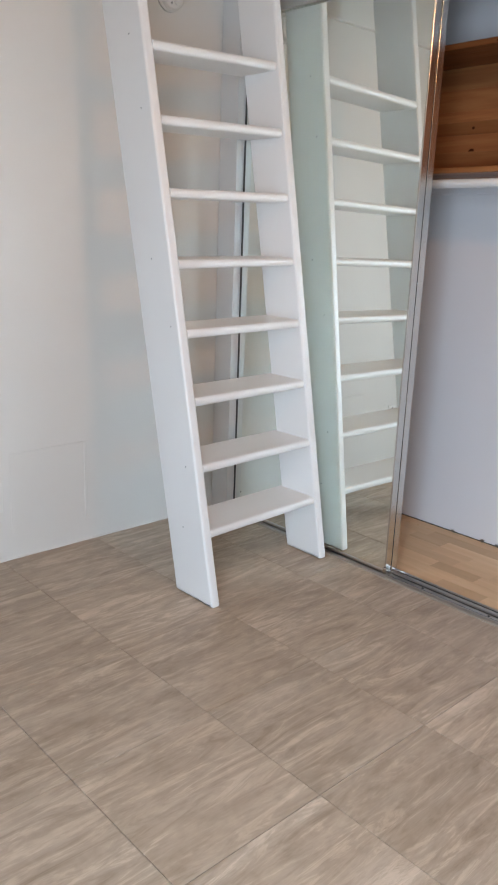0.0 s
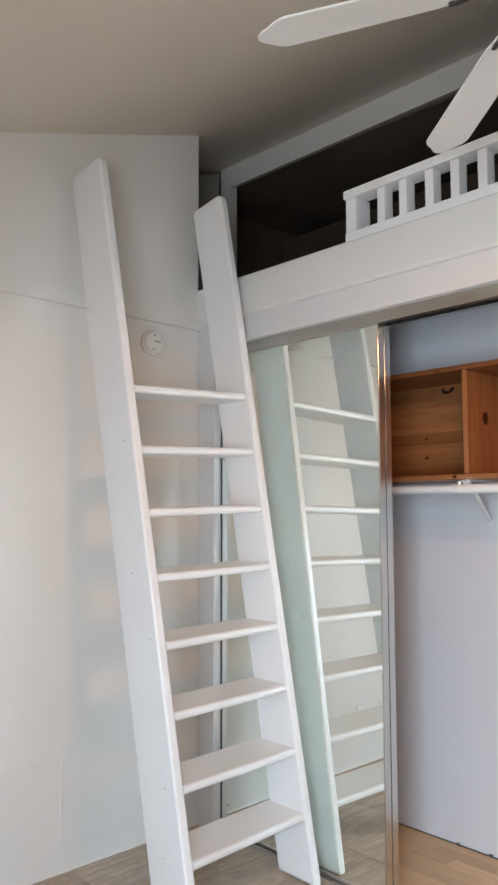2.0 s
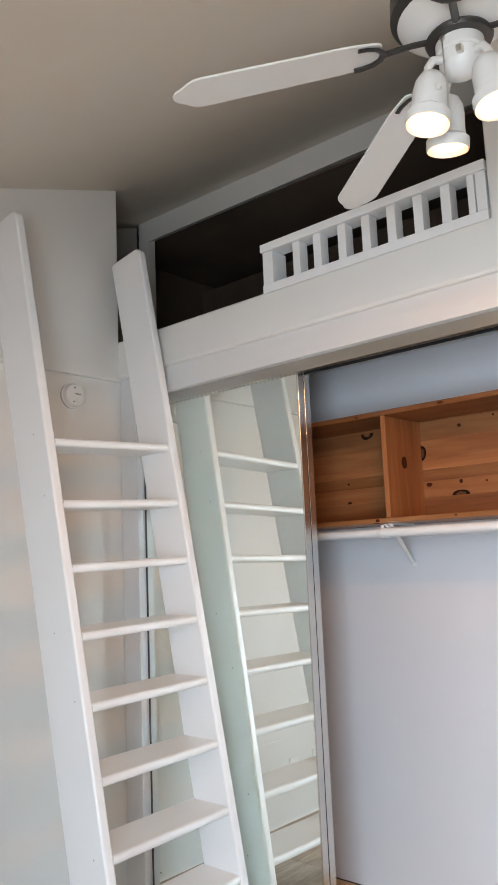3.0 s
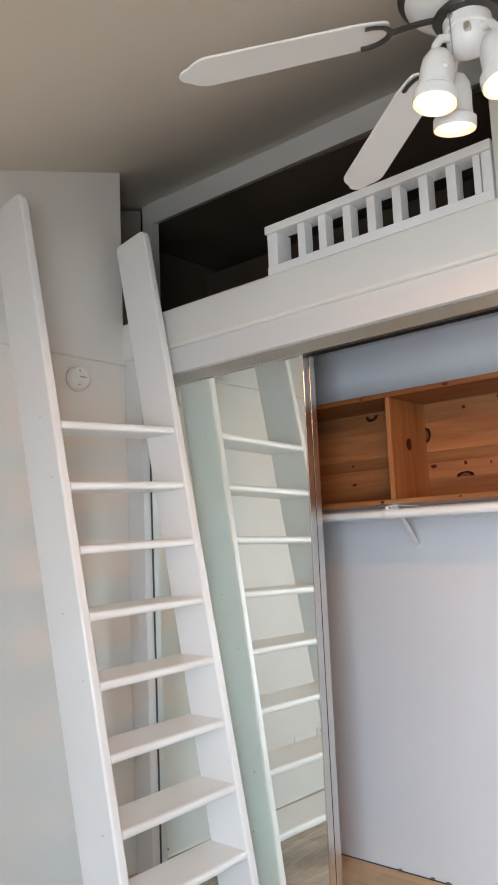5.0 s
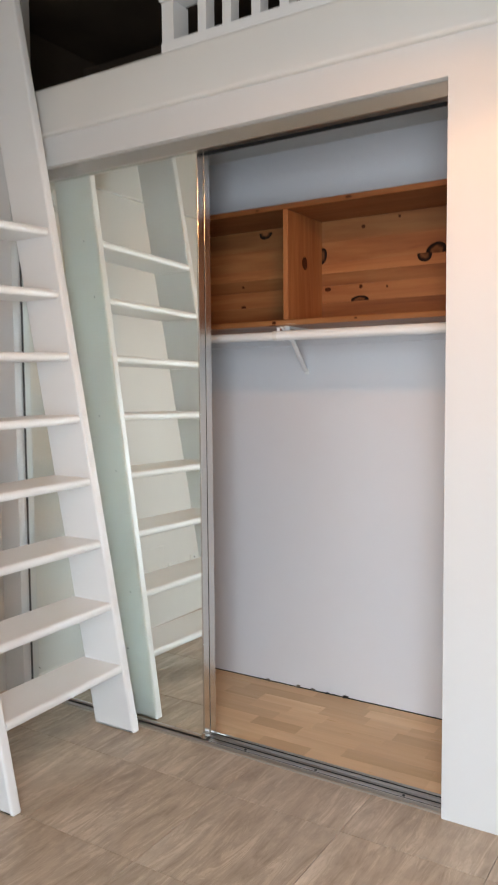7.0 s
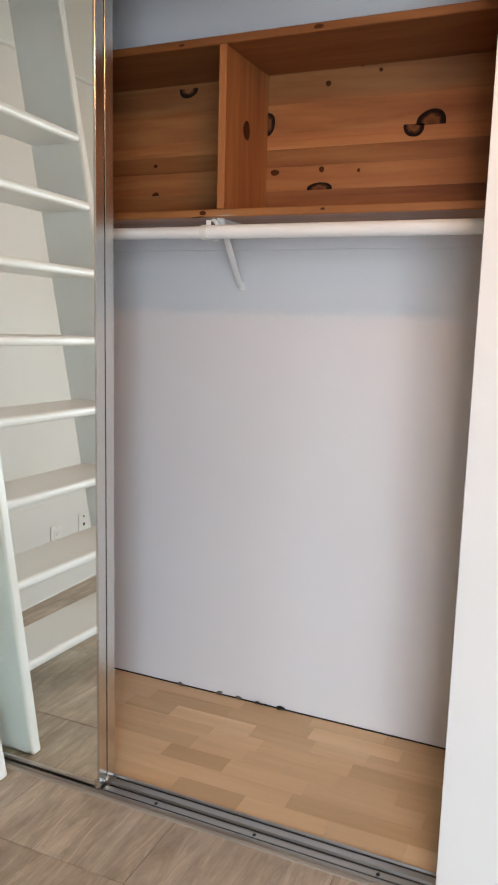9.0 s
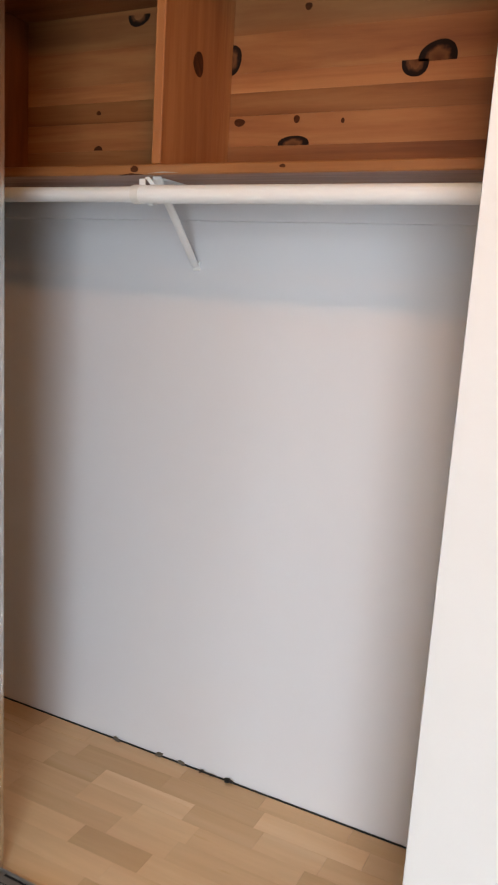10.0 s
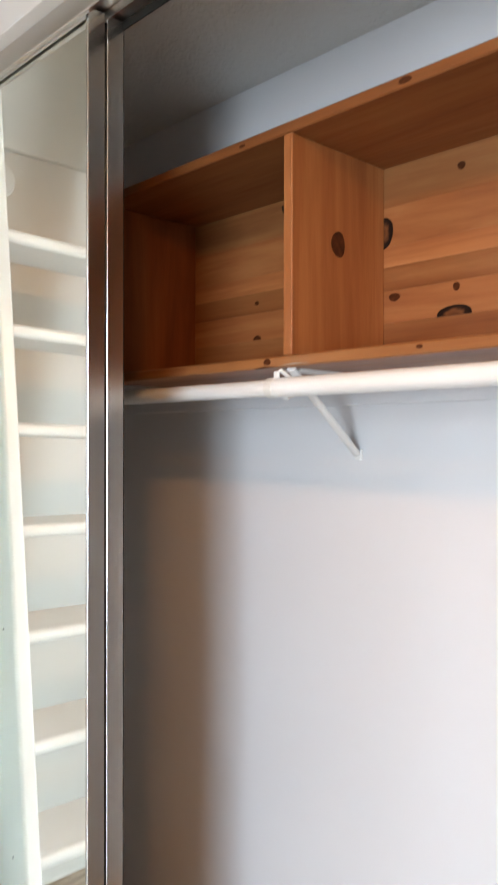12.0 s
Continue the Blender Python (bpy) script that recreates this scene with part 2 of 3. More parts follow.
def rounded(points, radii, seg=5):
    """A polygon with its corners rounded."""
    out = []
    count = len(points)
    for i, p in enumerate(points):
        r = radii[i]
        if not r:
            out.append(p)
            continue
        p, a, b = Vector(p), Vector(points[i - 1]), Vector(points[(i + 1) % count])
        u, w = (a - p).normalized(), (b - p).normalized()
        for k in range(seg + 1):
            s = k / seg
            out.append(tuple(p + u * r * (1 - s) ** 2 + w * r * s**2))
    return out


def prism(points, axis, a, b, bevel=0.0, seg=2, bm=None):
    """A polygon, in the two other axes in order, drawn out along an axis from a to b."""
    bm = bm or bmesh.new()
    n = "xyz".index(axis)

    def at(p, t):
        q = list(p)
        q.insert(n, t)
        return Vector(q)

    low = [bm.verts.new(at(p, a)) for p in points]
    high = [bm.verts.new(at(p, b)) for p in points]
    f1, f2 = bm.faces.new(low), bm.faces.new(high)
    for i in range(len(points)):
        j = (i + 1) % len(points)
        bm.faces.new((low[i], low[j], high[j], high[i]))
    bmesh.ops.recalc_face_normals(bm, faces=bm.faces)
    if bevel:
        bmesh.ops.bevel(bm, geom=list(f1.edges) + list(f2.edges), offset=bevel, segments=seg, affect="EDGES", profile=0.5)
    return bm


def lathe(profile, n=32, bm=None, m=None):
    """A profile of (radius, height) turned round z."""
    bm = bm or bmesh.new()
    m = m or Matrix()
    rings = []
    for r, z in profile:
        if r < 1e-5:
            rings.append([bm.verts.new(m @ Vector((0, 0, z)))])
        else:
            rings.append([bm.verts.new(m @ Vector((r * math.cos(2 * math.pi * k / n), r * math.sin(2 * math.pi * k / n), z))) for k in range(n)])
    for a, b in zip(rings, rings[1:]):
        for k in range(n):
            j = (k + 1) % n
            if len(a) == 1 and len(b) > 1:
                bm.faces.new((a[0], b[j], b[k]))
            elif len(b) == 1 and len(a) > 1:
                bm.faces.new((a[k], a[j], b[0]))
            elif len(a) > 1:
                bm.faces.new((a[k], a[j], b[j], b[k]))
    return bm


def tube(points, r, n=10, bm=None, flat=1.0):
    """A round bar along a line of points."""
    bm = bm or bmesh.new()
    pts = [Vector(p) for p in points]
    rings = []
    side = None
    for i, p in enumerate(pts):
        d = (pts[min(i + 1, len(pts) - 1)] - pts[max(i - 1, 0)]).normalized()
        if side is None:
            side = d.orthogonal().normalized() if abs(d.z) > 0.9 else d.cross(Vector((0, 0, 1))).normalized()
        side = (side - d * side.dot(d)).normalized()
        up = d.cross(side)
        rings.append([bm.verts.new(p + side * r * math.cos(2 * math.pi * k / n) + up * r * flat * math.sin(2 * math.pi * k / n)) for k in range(n)])
    for a, b in zip(rings, rings[1:]):
        for k in range(n):
            bm.faces.new((a[k], a[(k + 1) % n], b[(k + 1) % n], b[k]))
    bm.faces.new(rings[0])
    bm.faces.new(rings[-1])
    return bm


def thing(name, at, label, category, group="", kind=""):
    e = new(name)
    e.location = at
    return tagged(e, label, category, group, kind)


def under(ob, parent):
    """Parents ob, built in world places, to a thing that stands away from the origin."""
    ob.parent = parent
    ob.matrix_parent_inverse = Matrix.Translation(-parent.location)
    return ob


# ---- plan ----
WEST, EAST = -1.015, 3.0           # side walls of the room
FRONT = -0.04                      # room face of the closet wall
SOUTH = -3.05                      # window wall
JAMB = 0.832                       # end of the closet opening
OPEN_L = -0.906                    # start of the closet opening
HEAD = 2.077                       # underside of the closet head
BACK = 0.60                        # closet back wall
CEIL0, SLOPE = 3.105, 0.3287       # ceiling height at y = 0, rise along y
LOFT = 2.355                       # top of the loft's front board


def ceil_z(y):
    return CEIL0 + SLOPE * y


def structure(name, bm, mat, label, category="wall", smooth=False):
    return tagged(part(name, bm, mat, None, "", smooth), label, category, "", "structure")


# ---- room shell ----
low_wall = structure("wall_west", box((WEST - 0.12, SOUTH - 0.1, -0.02), (WEST, 0.0, 2.17)), WALL, "white painted plaster side wall beside the ladder")
bm = prism([(-2.75, 2.168), (0.03, 2.168), (0.03, 2.346), (-0.056, 2.346), (-0.056, ceil_z(-0.056) + 0.03), (-2.75, ceil_z(-2.75) + 0.03)], "x", WEST - 0.12, -0.994, 0.008, 4)
structure("wall_west_upper", bm, WALL, "upper white wall standing slightly proud of the wall below", "wall", True)
structure("wall_south", prism([(-1.14, -0.02), (1.18, -0.02), (1.18, 2.3), (-1.14, 2.3)], "y", SOUTH - 0.12, SOUTH), WALL, "plain white painted wall behind the window side")
structure("wall_south_side", box((2.42, SOUTH - 0.12, -0.02), (EAST + 0.12, SOUTH, 2.3)), WALL, "plain white wall beside the window")
structure("wall_south_head", box((1.184, SOUTH - 0.12, 2.0), (2.416, SOUTH, 2.3)), WALL, "white wall over the window")
structure("wall_south_sill", box((1.184, SOUTH - 0.12, -0.02), (2.416, SOUTH, 0.08)), WALL, "white wall under the window")
structure("wall_east", prism([(SOUTH - 0.1, -0.02), (0.8, -0.02), (0.8, ceil_z(0.8)), (SOUTH - 0.1, 2.2)], "x", EAST, EAST + 0.12), WALL, "plain white painted side wall")
bm = prism([(-3.2, ceil_z(-3.2)), (1.7, ceil_z(1.7)), (1.7, ceil_z(1.7) + 0.1), (-3.2, ceil_z(-3.2) + 0.1)], "x", -1.9, EAST + 0.12)
structure("ceiling", bm, CEILING, "off-white sloping ceiling that rises towards the loft", "ceiling")

# closet wall: strip beside the opening, head, wall past the opening
bm = prism([(WEST + 0.002, -0.02), (OPEN_L, -0.02), (OPEN_L, HEAD), (JAMB, HEAD), (JAMB, -0.02), (EAST, -0.02), (EAST, 2.19), (WEST + 0.002, 2.19)], "y", FRONT, 0.078, 0.004, 2)
structure("wall_north", bm, NORTH, "white painted wall with the wide closet opening", "wall", True)
bm = prism([(-1.03, 2.182), (EAST, 2.182), (EAST, 3.15), (0.780, 3.15), (0.780, LOFT), (-1.03, LOFT)], "y", -0.062, 0.075, 0.013, 4)
structure("wall_north_upper", bm, TRIM, "deep white board along the loft edge and upper wall beside it", "wall", True)

# closet inside
structure("wall_closet_back", box((-1.05, BACK, 0.006), (1.0, BACK + 0.06, 2.25)), CLOSET, "plain white closet back wall with a chipped lower edge")
structure("wall_closet_left", box((-1.10, 0.080, -0.01), (-1.0, BACK - 0.001, 2.25)), CLOSET, "white closet side wall")
structure("wall_closet_right", box((0.95, 0.082, -0.01), (1.0, BACK - 0.001, 2.25)), CLOSET, "white closet side wall in shade")
structure("ceiling_closet", box((-1.0, 0.080, 2.185), (0.95, BACK, 2.24)), KNOCKDOWN, "textured off-white closet ceiling", "ceiling")
structure("floor_gap", box((-1.0, BACK - 0.004, 0.0), (0.95, BACK + 0.05, 0.0055)), DARK_GAP, "dark gap along the foot of the closet wall", "gap")

# loft
structure("floor_loft", box((-1.9, 0.078, 2.262), (EAST, 1.7, 2.30)), TRIM, "loft floor deck", "floor")
structure("wall_loft_side", prism([(-0.05, 2.30), (0.50, 2.30), (0.50, ceil_z(0.50) - 0.028), (-0.05, ceil_z(-0.05) - 0.028)], "x", -1.54, -1.50), LOFT_GREY, "grey side panel inside the loft")
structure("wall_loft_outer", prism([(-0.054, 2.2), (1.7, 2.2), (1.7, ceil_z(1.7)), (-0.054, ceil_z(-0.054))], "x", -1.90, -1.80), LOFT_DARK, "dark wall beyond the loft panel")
structure("wall_loft_front", prism([(-1.9, 2.2), (-1.02, 2.2), (-1.02, ceil_z(-0.1)), (-1.9, ceil_z(-0.1))], "y", -0.20, -0.062), WALL, "white wall closing the loft")


def part_y(x):
    return 0.546 + 0.062 * (x + 1.42)


structure("loft_post", prism([(-1.53, part_y(-1.53)), (-1.455, part_y(-1.455)), (-1.455, part_y(-1.455) + 0.05), (-1.53, part_y(-1.53) + 0.05)], "z", 2.30, ceil_z(0.56)), WALL, "white post at the edge of the dark recess", "post")
bm = prism([(-1.4545, part_y(-1.455)), (EAST, part_y(EAST)), (EAST, part_y(EAST) + 0.05), (-1.4545, part_y(-1.455) + 0.05)], "z", -0.125, 0.03)
for v in bm.verts:
    v.co.z += ceil_z(v.co.y)
structure("loft_header", bm, WALL, "white header under the ceiling over a dark recess", "beam")
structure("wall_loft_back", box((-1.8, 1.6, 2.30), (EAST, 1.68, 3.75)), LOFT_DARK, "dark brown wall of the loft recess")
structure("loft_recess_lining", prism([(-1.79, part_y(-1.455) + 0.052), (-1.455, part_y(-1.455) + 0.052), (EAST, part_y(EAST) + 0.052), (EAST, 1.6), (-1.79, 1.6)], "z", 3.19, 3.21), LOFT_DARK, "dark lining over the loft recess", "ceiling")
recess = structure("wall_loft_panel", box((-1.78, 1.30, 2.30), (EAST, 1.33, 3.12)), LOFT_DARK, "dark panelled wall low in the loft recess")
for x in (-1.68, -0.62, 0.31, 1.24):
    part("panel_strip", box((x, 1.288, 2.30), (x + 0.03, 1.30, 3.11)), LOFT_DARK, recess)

# drywall patch on the side wall: thin plaster ridges round a cut-out
for lo, hi in (((WEST - 0.002, -1.012, 0.412), (WEST + 0.0030, -0.70, 0.418)), ((WEST - 0.002, -0.704, 0.10), (WEST + 0.0034, -0.692, 0.418)), ((WEST - 0.002, -1.018, 0.12), (WEST + 0.001, -1.010, 0.418))):
    part("plaster_ridge", box(lo, hi, 0.001), WALL, low_wall)
part("plaster_patch", box((WEST - 0.003, -1.010, 0.09), (WEST + 0.0008, -0.704, 0.411)), WALL, low_wall)

# uneven filler along the foot of the side wall
bm = bmesh.new()
last = None
for k in range(110):
    y = -2.6 + 2.55 * k / 109
    r = 0.003 + 0.004 * abs(noise.noise(Vector((y * 9, 3.1, 0)))) + 0.003 * max(0, noise.noise(Vector((y * 31, 7.7, 0))))
    row = [bm.verts.new((WEST - 0.001, y, r * 1.7)), bm.verts.new((WEST + r * 0.6, y, r)), bm.verts.new((WEST + r, y, 0.0003))]
    if last:
        for i in range(2):
            bm.faces.new((last[i], row[i], row[i + 1], last[i + 1]))
    last = row
part("filler_bead", bm, WALL, low_wall, "uneven painted filler along the floor")

# window behind the walker
window = thing("window_1", (1.8, SOUTH - 0.06, 0.08), "wide white-framed window letting in daylight", "window", "", "structure")
bm = bmesh.new()
for lo, hi in (((1.186, -3.15, 0.082), (1.24, -3.07, 1.998)), ((2.36, -3.15, 0.082), (2.414, -3.07, 1.998)), ((1.242, -3.15, 0.082), (2.358, -3.07, 0.14)), ((1.242, -3.15, 1.94), (2.358, -3.07, 1.998))):
    box(lo, hi, 0.004, 1, bm)
under(part("window_frame", bm, WHITE_PLASTIC), window)
pane = under(part("pane", box((1.242, -3.115, 0.142), (2.358, -3.109, 1.938)), GLASS), window)
pane.visible_shadow = False


# ---- sliding mirror doors ----
def mirror_door(x0, x1, y, label):
    d = thing("mirror_door", ((x0 + x1) / 2, y + 0.012, 0.018), label, "closet door", "sliding mirror doors")
    z0, z1, t, s, deep = 0.013, 2.05, 0.004, 0.006, 0.032
    under(part("mirror_pane", box((x0 + t * 0.5, y + 0.002, z0 + 0.008), (x1 - s * 0.6, y + 0.007, z1 - 0.012)), MIRROR, None, "faintly green silvered mirror glass"), d)
    under(part("backing", box((x0 + 0.01, y + 0.010, z0 + 0.01), (x1 - 0.008, y + 0.018, z1 - 0.01)), DOOR_BACK), d)
    prof = rounded([(x0, y - 0.001), (x0 + t, y - 0.001), (x0 + t, y + 0.022), (x0, y + 0.022)], [0.001] * 4, 2)
    under(part("stile", prism(prof, "z", z0, z1), DOOR_BACK, None, "dull grey edge strip"), d)
    # deep end channel: a narrow bright lip round the glass and a plain side
    side = [(x1 - s, y - 0.001), (x1 - 0.0008, y - 0.001), (x1, y - 0.0002), (x1, y + deep - 0.0008), (x1 - 0.0008, y + deep), (x1 - s, y + deep)]
    under(part("stile", prism(side, "z", z0, z1), CHROME, None, "polished aluminium edge channel"), d)
    under(part("bottom_rail", box((x0 + t + 0.001, y - 0.001, z0), (x1 - s - 0.0005, y + 0.02, z0 + 0.010), 0.001, 1), SATIN), d)
    under(part("top_rail", box((x0 + t + 0.001, y - 0.001, z1 - 0.014), (x1 - s - 0.0005, y + 0.02, z1), 0.002, 1), SATIN), d)
    # black filler behind the channel paints the shade of the gap between the doors
    under(part("pile_strip", box((x1 - 0.020, y + deep + 0.0002, z0 + 0.01), (x1 - 0.005, y + deep + 0.0046, z1 - 0.01)), BLACK, None, "black strip standing in for the shaded gap behind the channel"), d)
    under(part("roller_guide", box((x1 - 0.012, y - 0.006, 0.010), (x1 + 0.004, y - 0.0015, 0.034), 0.002, 1), CHROME), d)
    return d


DOOR_END = -0.029
mirror_door(OPEN_L + 0.0035, DOOR_END, 0.0, "mirrored sliding closet door in a polished aluminium frame, slid aside")
mirror_door(OPEN_L + 0.0035, DOOR_END, 0.0375, "second mirrored sliding door parked behind the first")
# solid dark strip gives the gap beside the door its shade
structure("door_jamb_gap", box((OPEN_L, 0.001, 0.016), (OPEN_L + 0.003, 0.058, 2.05)), DOOR_BACK, "dark strip standing in for the shaded gap between mirror door and wall", "trim")

track = thing("floor_track", (0, 0.02, 0), "scuffed aluminium two-channel sliding door floor track", "door track")
bm = prism([(-0.008, 0.0), (-0.006, 0.009), (-0.003, 0.009), (-0.001, 0.005), (0.031, 0.005), (0.0325, 0.012), (0.0355, 0.012), (0.037, 0.005), (0.066, 0.005), (0.068, 0.010), (0.071, 0.010), (0.073, 0.0)], "x", OPEN_L, JAMB)
under(part("channel", bm, TRACK), track)
for y0, y1 in ((-0.0005, 0.006), (0.026, 0.0312), (0.0372, 0.043), (0.060, 0.0656)):
    under(part("groove", box((DOOR_END + 0.01, y0, 0.0045), (JAMB, y1, 0.0056)), BLACK, None, "dark dirty groove"), track)
structure("floor_filler", box((OPEN_L, -0.0225, -0.01), (JAMB, -0.0085, 0.0015), 0.001, 1), FILLER, "pale filler strip between tiles and door track", "trim")
for x in (0.13, 0.40, 0.70):
    under(part("screw", lathe([(0.0, 0.0070), (0.004, 0.0070), (0.005, 0.005)], 10, None, Matrix.Translation((x, 0.015, 0))), BLACK), track)

htrack = thing("head_track", (0, 0.01, 2.035), "aluminium head track under the closet head", "door track")
under(part("valance", box((OPEN_L + 0.001, -0.0145, 2.034), (JAMB - 0.001, -0.0045, HEAD - 0.001), 0.0015, 1), SATIN), htrack)
under(part("track_top", box((OPEN_L + 0.001, -0.004, 2.056), (JAMB - 0.001, 0.072, HEAD - 0.001)), SATIN), htrack)
under(part("divider_fin", box((OPEN_L + 0.001, 0.0325, 2.040), (JAMB - 0.001, 0.0355, 2.055)), SATIN), htrack)
under(part("rear_fin", box((OPEN_L + 0.001, 0.0712, 2.040), (JAMB - 0.001, 0.0742, 2.055)), BLACK), htrack)

# ---- ladder ----
ladder = thing("loft_ladder", (-0.35, -0.39, 0), "steep white painted wooden loft ladder with eight treads, leaning", "ladder")
# each stile: front and back line (x at the floor, run per metre), inner face y at the floor, sideways run
STILES = ((-0.230, -0.1945, -0.433, -0.196, -0.683, -0.021, 2.69), (-0.286, -0.1635, -0.474, -0.1655, -0.084, -0.028, 2.70))
for fx, fs, bx, bs, y, ys, top in STILES:
    side = rounded([(fx, 0.0), (fx + fs * top, top), (bx + bs * (top - 0.03), top - 0.03), (bx, 0.0)], [0.006, 0.035, 0.02, 0.004], 6)
    bm = prism(side, "y", 0.0, 0.037, 0.009, 4)
    for v in bm.verts:
        v.co.y += y + ys * v.co.z
    under(part("stile", bm, GLOSS, None, "", True), ladder)
for k in range(8):
    zl, zr = 0.262 + 0.2200 * k, 0.248 + 0.2257 * k
    bm = prism(rounded([(0.0, 0.0), (0.0, -0.030), (-0.19, -0.030), (-0.19, 0.0)], [0.0145, 0.0145, 0.004, 0.004], 6), "y", 0.0, 1.0)
    for v in bm.verts:
        u = v.co.y
        z = zl + (zr - zl) * u
        x = (-0.228 - 0.1945 * z) * (1 - u) + (-0.287 - 0.1695 * z) * u
        y0, y1 = -0.6465 - 0.021 * z, -0.0835 - 0.028 * z
        v.co = Vector((v.co.x + x, y0 + (y1 - y0) * u, v.co.z + z))
    under(part("tread", bm, GLOSS, None, "", True), ladder)
for fx, fs, yo, ys, n_ in ((-0.230, -0.1945, -0.6835, -0.021, -1), (-0.286, -0.1635, -0.0465, -0.028, 1)):
    for z, dx in ((0.47, -0.06), (0.93, -0.045), (1.14, -0.10), (1.60, -0.05), (0.25, -0.11), (1.82, -0.07)):
        cx = fx + fs * z + dx + random.uniform(-0.01, 0.01)
        at = Matrix.Translation((cx, yo + ys * z, z)) @ Matrix.Rotation(-n_ * math.pi / 2, 4, "X")
        under(part("nail_head", lathe([(0.0, 0.0010), (0.0018, 0.0008), (0.0028, -0.001)], 8, None, at), GREY_MARK), ladder)

# ---- loft railing ----
rail = thing("loft_railing", (0.33, -0.03, LOFT), "low white painted wooden loft railing with square balusters", "railing")
under(part("top_rail", box((-0.135, -0.062, 2.515), (0.776, 0.02, 2.548), 0.004), GLOSS, None, "", True), rail)
under(part("bottom_rail", box((-0.128, -0.0595, LOFT - 0.004), (0.776, 0.014, LOFT + 0.030), 0.003), GLOSS, None, "", True), rail)
for x, w, deep in ((-0.128, 0.049, 0.030), (0.712, 0.024, -0.003), (0.740, 0.034, 0.012)):
    under(part("post", box((x, -0.055, LOFT + 0.031), (x + w, deep, 2.514), 0.003), GLOSS, None, "", True), rail)
for k in range(7):
    x = 0.016 + 0.1009 * k + (0.0, -0.006, 0.001, 0.0, 0.0, 0.0, -0.002)[k]
    under(part("baluster", box((x, -0.0525, LOFT + 0.031), (x + 0.034, -0.003, 2.514), 0.003), GLOSS, None, "", True), rail)

# ---- ceiling fan ----
HUB = Vector((*FAN_AT, 0))
RING = 2.55
fan = thing("ceiling_fan", (HUB.x, HUB.y, ceil_z(HUB.y)), "white five-blade ceiling fan with dark brackets and three lit spot lamps", "ceiling fan")
H = Matrix.Translation(HUB)
under(part("canopy", lathe([(0.0, 3.085), (0.07, 3.085), (0.066, 3.005), (0.045, 2.965), (0.02, 2.945)], 32, None, H), FAN_WHITE, None, "", True), fan)
under(part("downrod", tube([HUB + Vector((0, 0, 2.97)), HUB + Vector((0, 0, 2.70))], 0.013, 16), FAN_WHITE, None, "", True), fan)
under(part("motor_housing", lathe([(0.0, 2.712), (0.05, 2.710), (0.125, 2.692), (0.142, 2.672), (0.142, 2.652), (0.145, 2.649), (0.148, 2.612), (0.138, 2.592), (0.108, 2.566), (0.080, 2.553), (0.0, 2.552)], 48, None, H), FAN_WHITE, None, "", True), fan)
under(part("vent_band", lathe([(0.1425, 2.668), (0.1535, 2.660), (0.1555, 2.612), (0.1470, 2.602), (0.1380, 2.594)], 48, None, H), FAN_DARK, None, "dark vented band", True), fan)
under(part("flywheel", lathe([(0.050, 2.552), (0.074, 2.550), (0.079, 2.542), (0.075, 2.534), (0.050, 2.532)], 40, None, H), FAN_DARK, None, "dark mounting ring", True), fan)
under(part("light_kit_bowl", lathe([(0.0, 2.549), (0.055, 2.549), (0.056, 2.545), (0.056, 2.508), (0.0545, 2.505), (0.051, 2.503), (0.050, 2.480), (0.043, 2.462), (0.024, 2.450), (0.0, 2.448)], 36, None, H), FAN_WHITE, None, "", True), fan)
half_blade = [(0.185, 0.046), (0.26, 0.060), (0.628, 0.0665), (0.650, 0.050), (0.662, 0.034), (0.680, 0.022)]
blade_outline = rounded([(x, -y) for x, y in half_blade] + [(0.688, 0.0)] + half_blade[::-1], [0.02, 0.02, 0.016, 0.010, 0.010, 0.008, 0.010, 0.008, 0.010, 0.010, 0.016, 0.02, 0.02], 4)
for k in range(5):
    turn = H @ Matrix.Rotation(radians(-141.3 + 72 * k), 4, "Z")
    droop = Matrix.Translation((0.18, 0, 2.520)) @ Matrix.Rotation(radians(9.1), 4, "Y") @ Matrix.Rotation(radians(-7), 4, "X") @ Matrix.Translation((-0.18, 0, 0))
    bm = prism(blade_outline, "z", 0.0, 0.006, 0.0015, 1)
    bm.transform(turn @ droop)
    under(part("blade", bm, FAN_WHITE, None, "white blade with an ogee tip"), fan)
    bm = tube([(0.072, 0, 2.542), (0.11, 0, 2.536), (0.145, 0, 2.527), (0.180, 0, 2.517)], 0.009, 10, None, 0.7)
    fork = [(0.245, -0.044, -0.004), (0.225, -0.043, -0.004), (0.20, -0.034, -0.004), (0.185, -0.018, -0.004), (0.180, 0.0, -0.004), (0.185, 0.018, -0.004), (0.20, 0.034, -0.004), (0.225, 0.043, -0.004), (0.245, 0.044, -0.004)]
    tube([droop @ Vector(p) for p in fork], 0.0085, 10, bm, 0.5)
    bm.transform(turn)
    under(part("blade_arm", bm, FAN_DARK, None, "dark forked bracket", True), fan)
